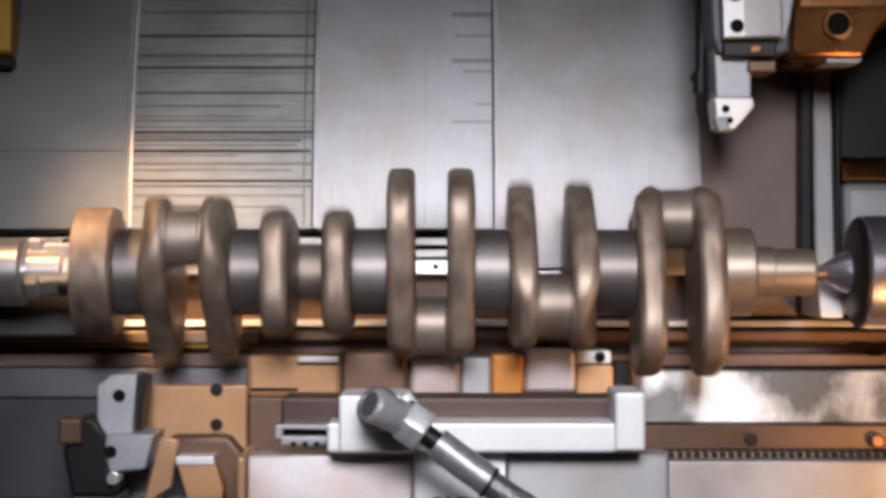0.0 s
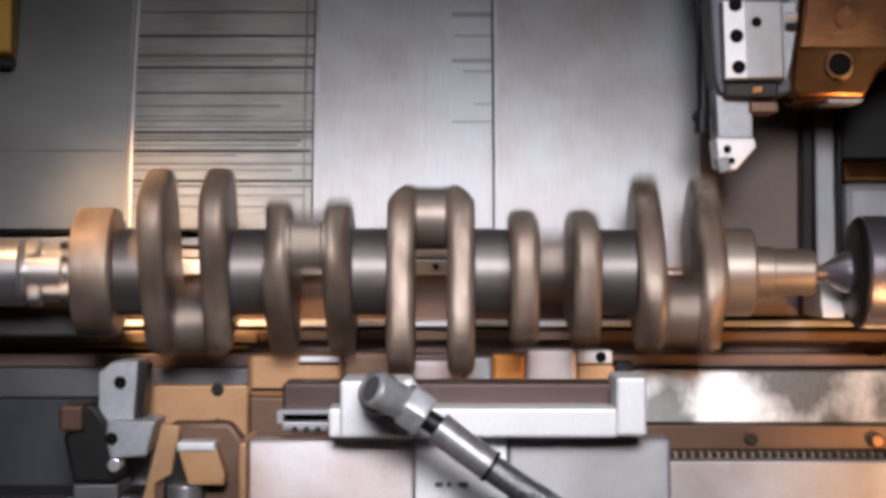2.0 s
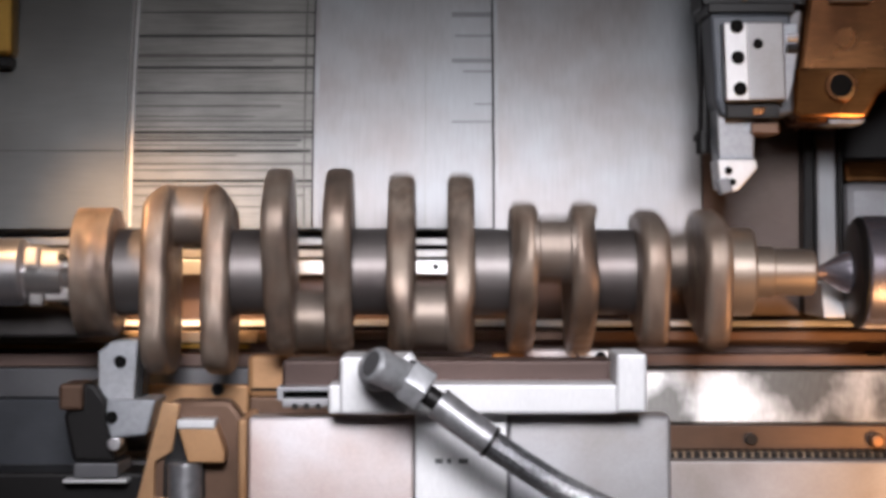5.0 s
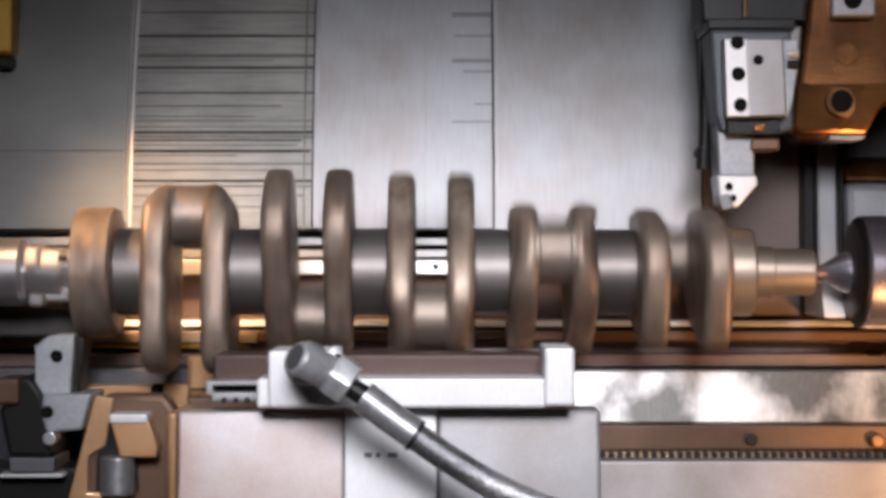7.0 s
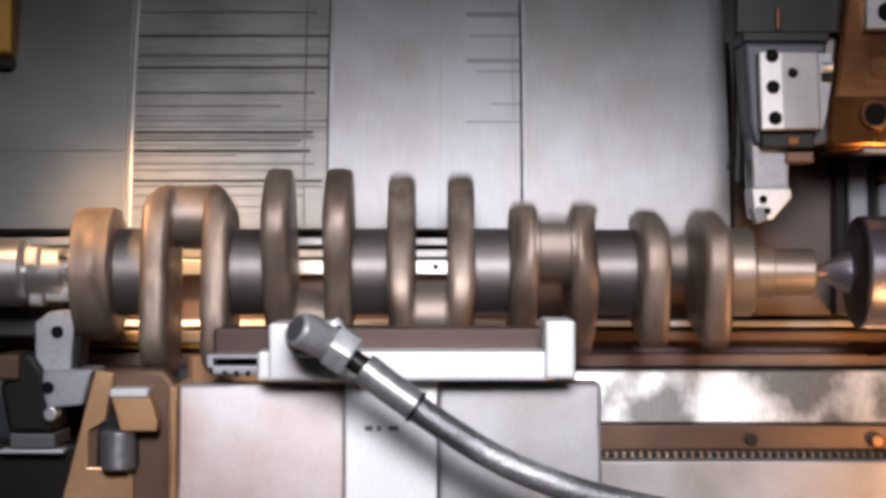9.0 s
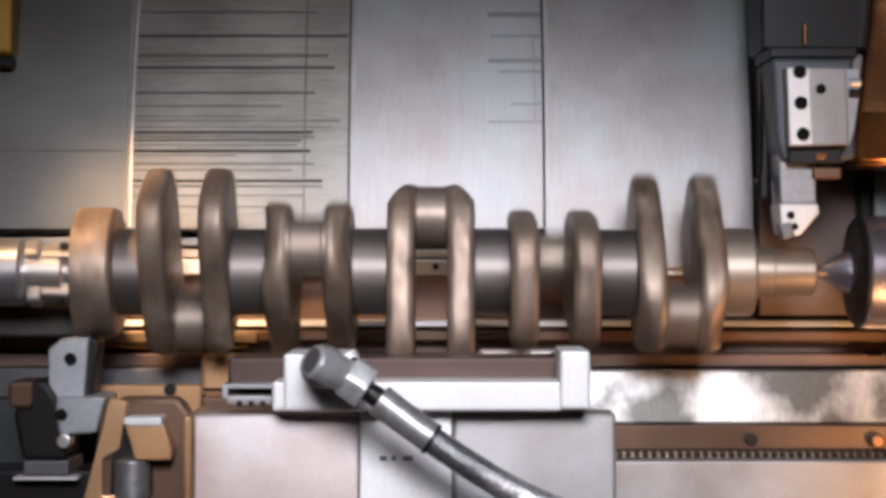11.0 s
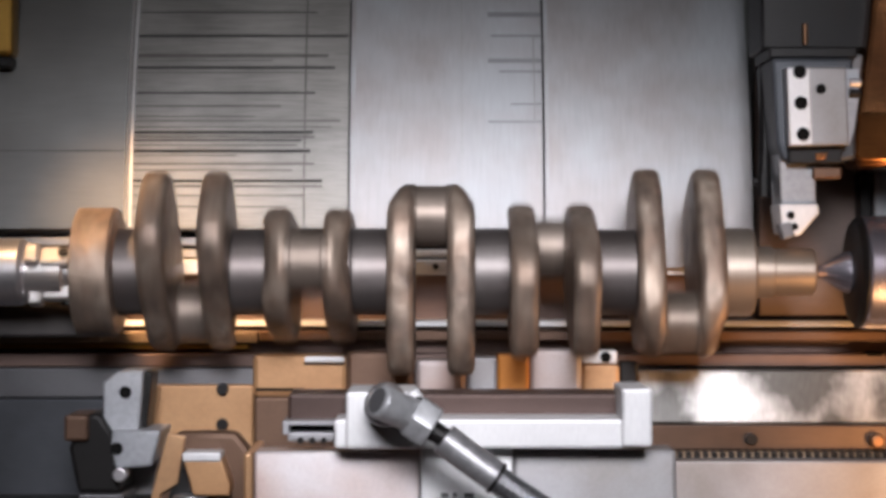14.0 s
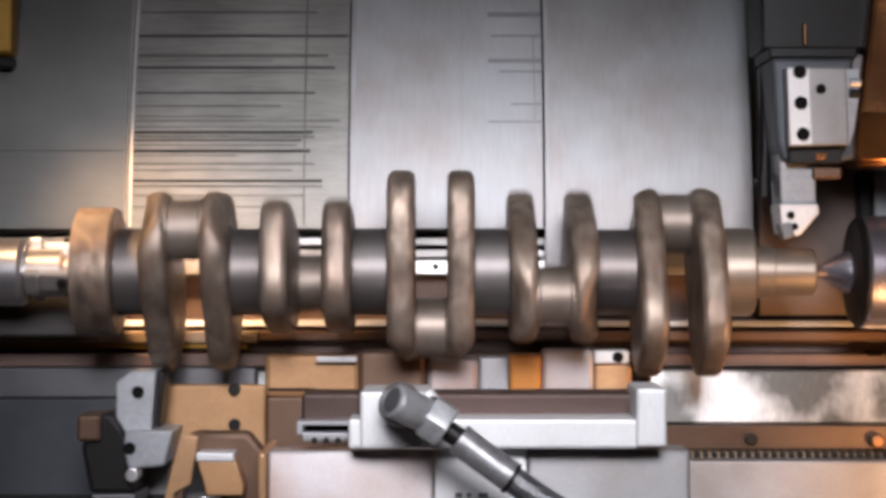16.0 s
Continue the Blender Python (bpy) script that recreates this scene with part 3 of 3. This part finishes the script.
def build_tailstock():
    t = thing("tailstock", (0.5496, 0, AXIS_Z), "bright steel tailstock quill with a pointed live centre", "tailstock")

    def add(name, bm, mat, label=""):
        return part(name, moved(bm, Matrix.Translation((0, 0, AXIS_Z))), mat, t, label)

    add("quill", turned([(0.4400, 0.03), (0.4400, 0.056), (0.4450, 0.0600), (0.6696, 0.0600)], 64), QUILL, "polished quill")
    add("centre_cone", turned([(0.3918, 0.0022), (0.3990, 0.0060), (0.4240, 0.0205), (0.4300, 0.0225), (0.4330, 0.0215)], 56), QUILL, "bright polished cone of the centre")
    add("dark_collar", turned([(0.4325, 0.0200), (0.4325, 0.044), (0.4350, 0.0535), (0.4400, 0.0590), (0.4420, 0.0590)], 56), BLACKOX, "dark collar round the centre")
    part("tailstock_body", box(0.5856, 1.25, -0.12, 0.17, 0.72, 1.34, 0.02), BLACKOX, t)


# ---- lower saddle and carriage ----
def build_lower_saddle():
    s = thing("lower_saddle", (-0.1159, 0.1, 0.9864), "oil-browned lower saddle with tan plate and clamped blocks", "machine slide")
    part("saddle_body", box(-0.2147, 0.2117, 0.088, 0.108, 0.8478, 1.0608, 0.003), RUSTBROWN, s)
    part("saddle_wing", box(-0.3289, -0.2150, 0.0905, 0.108, 0.8478, 1.0480, 0.003), RUSTBROWN, s)
    tan = part("tan_plate", box(-0.3282, -0.2147, 0.07, 0.09, 0.8761, 1.0502, 0.003), TAN, s, "tan plate with two screws")
    for py in (1.0459, 1.0072):
        part("screw", round_bar((-0.2490, 0.064, py), (-0.2490, 0.075, py), 0.0066, 18, 0.001), BLACKOX, tan)
    part("end_block", box(-0.2159, -0.1117, 0.068, 0.1, 1.0371, 1.0833, 0.006), TAN, s, "worn tan end block")
    part("slot", box(-0.2122, -0.1597, 0.0665, 0.07, 1.0440, 1.0471, 0), HOLE, s)
    part("slot", box(-0.1597, -0.1148, 0.0665, 0.07, 1.0727, 1.0752, 0), HOLE, s)
    part("label_strip", box(-0.1585, -0.1148, 0.066, 0.07, 1.0758, 1.0821, 0.001), WHITEMETAL, s, "pale strip")
    part("centre_block", box(-0.1129, -0.0387, 0.06, 0.1, 1.0359, 1.0871, 0.006), RUSTBROWN, s)
    part("pale_block", box(-0.0374, 0.0193, 0.066, 0.1, 1.0371, 1.0783, 0.006), PINKPLATE, s, "pale machined block")
    part("grey_block", box(0.0193, 0.0537, 0.07, 0.1, 1.0371, 1.0808, 0.004), PLATE, s)
    part("orange_block", box(0.0524, 0.0886, 0.064, 0.1, 1.0359, 1.0846, 0.004), ORANGE, s, "orange anodised block")
    part("pale_block", box(0.0886, 0.1460, 0.066, 0.1, 1.0421, 1.0896, 0.005), PINKPLATE, s, "pale machined block")
    part("end_block", box(0.1460, 0.1878, 0.068, 0.1, 1.0359, 1.0727, 0.004), TAN, s)
    c = part("screw_clamp", box(0.1460, 0.1847, 0.066, 0.1, 1.0740, 1.0883, 0.002), WHITEMETAL, s, "pale clamp with one screw")
    socket(0.1722, 0.0656, 1.0814, 0.006, c)
    part("black_stop", box(0.1878, 0.2084, 0.07, 0.1, 1.0446, 1.0758, 0.003), BLACKOX, s)
    part("lower_wall", box(-0.2116, 0.2066, 0.04, 0.09, 0.8562, 1.0389, 0.003), RUSTBROWN, s)
    return s


def tube_along(points, radius, segments=20, rib=0.0, pitch=0.004):
    """A round hose swept along a smooth line of points."""
    pts = [Vector(p) for p in points]
    line = []
    for i in range(len(pts) - 1):
        p0, p1, p2, p3 = pts[max(i - 1, 0)], pts[i], pts[i + 1], pts[min(i + 2, len(pts) - 1)]
        for k in range(16):
            u = k / 16
            line.append(0.5 * ((2 * p1) + (p2 - p0) * u + (2 * p0 - 5 * p1 + 4 * p2 - p3) * u * u + (3 * p1 - p0 - 3 * p2 + p3) * u ** 3))
    line.append(pts[-1])
    bm = bmesh.new()
    rings = []
    for i, p in enumerate(line):
        d = (line[min(i + 1, len(line) - 1)] - line[max(i - 1, 0)]).normalized()
        u = d.cross(Vector((0, 1, 0))).normalized()
        w = d.cross(u)
        r = radius * (1 + (rib if i % 2 else 0))
        rings.append([bm.verts.new(p + r * (math.cos(2 * math.pi * k / segments) * u + math.sin(2 * math.pi * k / segments) * w)) for k in range(segments)])
    for a, b in zip(rings, rings[1:]):
        for k in range(segments):
            bm.faces.new((a[k], a[(k + 1) % segments], b[(k + 1) % segments], b[k]))
    bm.faces.new(rings[0])
    bm.faces.new(rings[-1])
    bmesh.ops.recalc_face_normals(bm, faces=bm.faces)
    return bm


def build_carriage():
    c = thing("lower_carriage", (-0.0479, 0.0, 0.9384), "pale grey lower tool carriage with white bracket and tool arm", "tool carriage")
    # base plates
    part("left_plate", leaned(box(-0.1858, -0.0286, -0.215, -0.17, 0.8657, 1.0045, 0.003), 1.0045, 0.10), PINKPLATE, c, "pale stained cover plate, warm reflection in its faint pink")
    part("centre_strip", leaned(box(-0.0278, 0.0593, -0.222, -0.0, 0.8695, 1.0083, 0.002), 1.0083, 0.08), WHITEMETAL, c, "white centre strip")
    part("right_plate", leaned(box(0.0605, 0.2149, -0.215, -0.17, 0.8657, 1.0061, 0.004), 1.0045, 0.10), PLATE, c, "grey cover plate")
    # Strip added for the orange glow along the left plate's edge.
    part("worn_edge", box(-0.1955, -0.1868, -0.219, -0.1, 0.8676, 1.0030, 0.003), PEACH, c, "peach edge strip, warm glow put into its colour")
    for k, w in ((0, 0.007), (1, 0.004), (2, 0.009)):
        part("engraved_bar", box(-0.0085 + k * 0.011, -0.0085 + k * 0.011 + w, -0.2308, -0.2285, 0.9626, 0.9669, 0), GREYSTEEL, c)
    part("carriage_core", box(-0.1790, 0.2029, -0.175, 0.03, 0.8472, 0.9783, 0.004), DARKBROWN, c)
    # U-shaped bracket
    part("bracket_block", box(-0.0966, -0.0315, -0.262, -0.17, 1.0115, 1.0645, 0.003), WHITEMETAL, c, "white bracket block")
    part("bracket_bar", box(-0.1077, 0.1616, -0.255, -0.17, 1.0110, 1.0384, 0.003), WHITEMETAL, c, "white bracket bar")
    part("bracket_post", box(0.1591, 0.1874, -0.26, -0.17, 1.0131, 1.0672, 0.003), WHITEMETAL, c, "white bracket post")
    part("inner_bar", box(-0.0339, 0.1660, -0.2, -0.13, 1.0324, 1.0575, 0.003), DARKBROWN, c, "brown oiled bar")
    part("side_slide", box(-0.1551, -0.0983, -0.2, -0.13, 1.0302, 1.0575, 0.003), DARKBROWN, c)
    arm = part("side_arm", joined(box(-0.1570, -0.0983, -0.225, -0.17, 1.0297, 1.0339, 0.001), box(-0.1533, -0.0983, -0.225, -0.17, 1.0147, 1.0232, 0.002), box(-0.1581, -0.1517, -0.225, -0.17, 1.0211, 1.0339, 0.001)), PLATE, c, "slotted pale side arm")
    part("dark_slot", box(-0.1527, -0.0983, -0.2, -0.17, 1.0227, 1.0302, 0), HOLE, c)
    for k in range(4):
        part("notch", round_bar((-0.1410 + k * 0.011, -0.227, 1.0158), (-0.1410 + k * 0.011, -0.2, 1.0158), 0.003, 12), BLACKOX, arm)
    # hose
    hose = part("coolant_hose", tube_along([(-0.0045, -0.33, 1.0267), (0.0391, -0.33, 0.9936), (0.0757, -0.33, 0.9690), (0.1082, -0.33, 0.9495), (0.1483, -0.33, 0.9310), (0.2084, -0.325, 0.9109), (0.3086, -0.31, 0.8889)], 0.0125, 24, 0.025), HOSE, c, "braided steel hose")
    part("ferrule", tube_along([(-0.0060, -0.33, 1.0282), (0.0155, -0.33, 1.0116), (0.0411, -0.33, 0.9931)], 0.0145, 28), SATIN, hose, "smooth bright ferrule")
    part("hose_neck", tube_along([(-0.0220, -0.33, 1.0397), (-0.0045, -0.33, 1.0277)], 0.0095, 24), BLACKOX, hose)
    nut = bmesh.new()
    a, b = Vector((-0.0346, -0.33, 1.0497)), Vector((-0.0160, -0.33, 1.0372))
    bmesh.ops.create_cone(nut, cap_ends=True, segments=6, radius1=0.0215, radius2=0.0215, depth=(b - a).length, matrix=Matrix.Translation((a + b) / 2) @ (b - a).to_track_quat("Z", "Y").to_matrix().to_4x4() @ Matrix.Rotation(radians(30), 4, "Z"))
    part("hex_nut", bevelled(nut, 0.002), PALEFIT, hose, "bright hexagon nut")
    part("crimp_ring", tube_along([(0.0391, -0.33, 0.9941), (0.0421, -0.33, 0.9921)], 0.0153, 28), BLACKOX, hose)
    part("banjo_ring", round_bar((-0.0592, -0.305, 1.0547), (-0.0592, -0.255, 1.0547), 0.0189, 32, 0.004), SATIN, hose, "pale banjo ring")
    back, front = Vector((-0.0320, -0.330, 1.0478)), Vector((-0.0640, -0.352, 1.0640))
    along = (front - back).normalized()
    part("elbow", round_bar(back, front, 0.0155, 36, 0.0032), PALEFIT, hose, "rounded bright elbow fitting")
    part("end_plug", round_bar(front - along * 0.004, front + along * 0.0006, 0.0118, 28, 0.0005), GREYSTEEL, hose, "dull plug in the elbow")
    part("elbow_collar", round_bar(back - along * 0.002, back + along * 0.003, 0.0182, 36, 0.001), BLACKOX, hose)
    part("hose_outlet", round_bar((-0.0355, -0.318, 1.0690), (-0.0275, -0.318, 1.0560), 0.0075, 16, 0.0015), WHITEMETAL, hose, "small pale plug behind the nut")
    # tool arm
    tool = [(-0.3624, 1.0566), (-0.3474, 1.0680), (-0.3204, 1.0692), (-0.3222, 1.0446), (-0.3252, 1.0038), (-0.3552, 1.0038), (-0.3624, 1.0206)]
    a1 = part("tool_blade", prism(tool, -0.03, 0.03, 0.002), TOOLGREY, c, "pale grey angled tool blade")
    socket(-0.3390, -0.0302, 1.0464, 0.0066, a1)
    part("blade_backing", prism([(-0.3228, 1.0680), (-0.3132, 1.0650), (-0.3192, 1.0038), (-0.3264, 1.0038)], -0.015, 0.03, 0.002), BLACKOX, c)
    a2 = part("tool_clamp", prism([(-0.3499, 1.0079), (-0.2990, 1.0079), (-0.3085, 0.9713), (-0.3463, 0.9677), (-0.3511, 0.9878)], -0.05, 0.03, 0.003), TOOLGREY, c, "pale grey tool clamp")
    socket(-0.3446, -0.0502, 0.9896, 0.0066, a2)
    part("clamp_screw", round_bar((-0.3416, -0.055, 0.9624), (-0.3416, -0.03, 0.9624), 0.007, 16, 0.001), CHROME, c)
    part("dark_holder", prism([(-0.3760, 1.0255), (-0.3640, 1.0235), (-0.3508, 1.0041), (-0.3420, 0.9417), (-0.3873, 0.9417), (-0.3975, 0.9900)], -0.04, 0.05, 0.005), BLACKOX, c, "dark angled holder")
    part("holder_foot", box(-0.3860, -0.3390, -0.044, 0.04, 0.9255, 0.9412, 0.002), GREYSTEEL, c)
    part("holder_cap", box(-0.4000, -0.3747, -0.05, 0.02, 0.9967, 1.0240, 0.004), RUSTBROWN, c)
    part("dark_lower_arm", box(-0.5132, -0.2934, -0.02, 0.06, 0.8323, 0.9285, 0.004), BLACKOX, c)
    part("bright_strip", box(-0.3966, -0.3298, -0.045, -0.02, 0.9212, 0.9244, 0.001), WHITEMETAL, c)
    # octagonal holder with bright bushing
    ring = [(-0.2730, 1.0133), (-0.2138, 1.0133), (-0.1951, 0.9891), (-0.2025, 0.8509), (-0.3125, 0.8509), (-0.2944, 0.9778)]
    part("turret_block", prism(ring, -0.12, -0.09, 0.006), RUSTBROWN, c, "oil-browned bevelled block")
    face = [(-0.2809, 1.0128), (-0.2628, 1.0094), (-0.2707, 0.9626), (-0.2876, 0.9524), (-0.2888, 0.9157), (-0.2436, 0.9157), (-0.2436, 0.8509), (-0.3226, 0.8509)]
    # The block's copper-lit left face, its glow put into the colour.
    part("tan_face", prism(face, -0.128, -0.118, 0.0015), PEACH, c, "tan face with a square cut-out, warm light in its colour")
    # Thin black plate on the block's face: the recess is only its colour.
    part("cavity", prism([(-0.2810, 0.9170), (-0.2800, 0.9500), (-0.2700, 0.9870), (-0.2600, 0.9900), (-0.2390, 0.9560), (-0.2385, 0.9170)], -0.1225, -0.1195, 0.0005), BLACKOX, c, "dark plate standing for the cut-out's shade")
    part("pale_wedge", prism([(-0.2642, 0.9952), (-0.2266, 0.9952), (-0.2154, 0.9638), (-0.2165, 0.9537), (-0.2524, 0.9537), (-0.2569, 0.9706)], -0.15, -0.118, 0.002), TAN, c, "worn pale wedge")
    # A near-white strip makes the wedge paler at its top.
    part("wedge_top", box(-0.2628, -0.2249, -0.153, -0.12, 0.9874, 0.9963, 0.002), WHITEMETAL, c, "pale top of the wedge")
    part("block_stem", box(-0.2845, -0.2212, -0.095, 0.0, 0.8435, 0.9759, 0.003), DARKBROWN, c)
    part("bushing", round_bar((-0.2570, -0.135, 0.9530), (-0.2570, -0.135, 0.9150), 0.0172, 32, 0.002), SATIN, c, "bright round bushing")
    return c


# ---- movement ----
def glide(points, t):
    """The value at t on straight runs between (time, value) pairs."""
    for (t0, a), (t1, b) in zip(points, points[1:]):
        if t <= t1:
            return a + (b - a) * (t - t0) / (t1 - t0)
    return points[-1][1]


# slides in metres, spindle in degrees
TURRET_X = [(0, -0.0035), (0.05, -0.0035), (0.1, -0.0024), (0.5, -0.0018), (1, -0.0018), (2, -0.0018), (3, -0.0018), (4, -0.0006), (6.5, 0.0000), (7, 0.0000), (7.5, 0.0003), (8, 0.0018), (8.3, 0.0018), (8.4, 0.0359), (8.7, 0.0359), (9, 0.0359), (10.4, 0.0370), (10.6, 0.0647), (11.3, 0.0647), (16, 0.0647)]
TURRET_Z = [(0, 0.0817), (0.05, 0.0817), (0.1, 0.0506), (0.5, 0.0482), (1, 0.0447), (2, 0.0391), (3, 0.0323), (4, 0.0253), (6.5, 0.0041), (7, 0.0000), (7.5, -0.0047), (8, -0.0082), (8.3, -0.0082), (8.4, -0.0082), (8.7, -0.0100), (9, -0.0135), (10.4, -0.0294), (10.6, -0.0300), (11.3, -0.0300), (16, -0.0300)]
COVER_MIDDLE_X = [(0, 0.0000), (8.3, 0.0000), (8.4, 0.0169), (10.4, 0.0182), (10.6, 0.0422), (16, 0.0422)]
COVER_LAST_X = [(0, 0.0000), (7.5, 0.0000), (8.3, 0.0019), (8.4, 0.0324), (10.4, 0.0330), (10.6, 0.0583), (16, 0.0583)]
CARRIAGE_X = [(0, 0.0000), (1, 0.0006), (2, 0.0012), (3, 0.0012), (4, 0.0012), (4.2, 0.0012), (5.2, 0.0012), (5.6, -0.0660), (6.3, -0.0660), (7, -0.0654), (8, -0.0654), (8.5, -0.0648), (9, -0.0648), (9.2, -0.0642), (10, -0.0642), (10.4, -0.0594), (11.5, -0.0438), (12, -0.0372), (12.3, -0.0324), (12.4, -0.0174), (12.5, -0.0054), (12.6, -0.0018), (13, 0.0024), (13.5, 0.0042), (14, 0.0066), (15, 0.0132), (16, 0.0198)]
CARRIAGE_Z = [(0, 0.0000), (1, 0.0072), (2, 0.0138), (3, 0.0210), (4, 0.0294), (4.2, 0.0300), (5.2, 0.0372), (5.6, 0.0276), (6.3, 0.0348), (7, 0.0414), (8, 0.0528), (8.5, 0.0588), (9, 0.0666), (9.2, 0.0708), (10, 0.0828), (10.4, 0.0384), (11.5, 0.0384), (12, 0.0384), (12.3, 0.0384), (12.4, 0.0264), (12.5, 0.0126), (12.6, 0.0084), (13, 0.0072), (13.5, 0.0042), (14, 0.0036), (15, 0.0036), (16, 0.0036)]
CRANK_TURN = [(0, -19), (0.5, -282), (1, -489), (1.2, -690), (1.5, -862), (2, -1307), (2.5, -1730), (3, -2020), (3.5, -2296), (4, -2448), (6.5, -3725), (7, -4036), (7.5, -4461), (8, -4681), (8.5, -5142), (9, -5479), (11.5, -7010), (12, -7347), (12.5, -7596), (13, -7965), (13.5, -8206), (14, -8490), (14.5, -8659), (15, -8941), (15.5, -9220), (16, -9390)]


def motions():
    times = sorted([i / 10 for i in range(161)] + [0.05])
    bases = {ob: ob.location.copy() for ob in (turret, upper_saddle, cover_middle, cover_last, carriage, lower_saddle)}

    def slide(ob, fx, fz):
        b = bases[ob]
        turn = ob.rotation_euler.to_matrix().to_4x4()
        walk(ob, [(t, Matrix.Translation((b.x + fx(t), b.y, b.z + fz(t))) @ turn) for t in times])

    slide(turret, lambda t: glide(TURRET_X, t), lambda t: glide(TURRET_Z, t))
    slide(upper_saddle, lambda t: glide(TURRET_X, t), lambda t: 0.0)
    slide(cover_last, lambda t: glide(COVER_LAST_X, t), lambda t: 0.0)
    slide(cover_middle, lambda t: glide(COVER_MIDDLE_X, t), lambda t: 0.0)
    slide(carriage, lambda t: glide(CARRIAGE_X, t), lambda t: glide(CARRIAGE_Z, t))
    slide(lower_saddle, lambda t: glide(CARRIAGE_X, t), lambda t: 0.0)
    for ob in (crank, chuck):
        b = ob.location.copy()
        walk(ob, [(i / 30, Matrix.Translation(b) @ Matrix.Rotation(radians(glide(CRANK_TURN, i / 30)), 4, "X")) for i in range(481)])


build_shell()
build_bed()
cover_middle, cover_last = build_covers()
upper_saddle = build_upper_saddle()
turret = build_turret()
crank = build_crank()
chuck = build_chuck()
build_headstock()
build_tailstock()
lower_saddle = build_lower_saddle()
carriage = build_carriage()
motions()
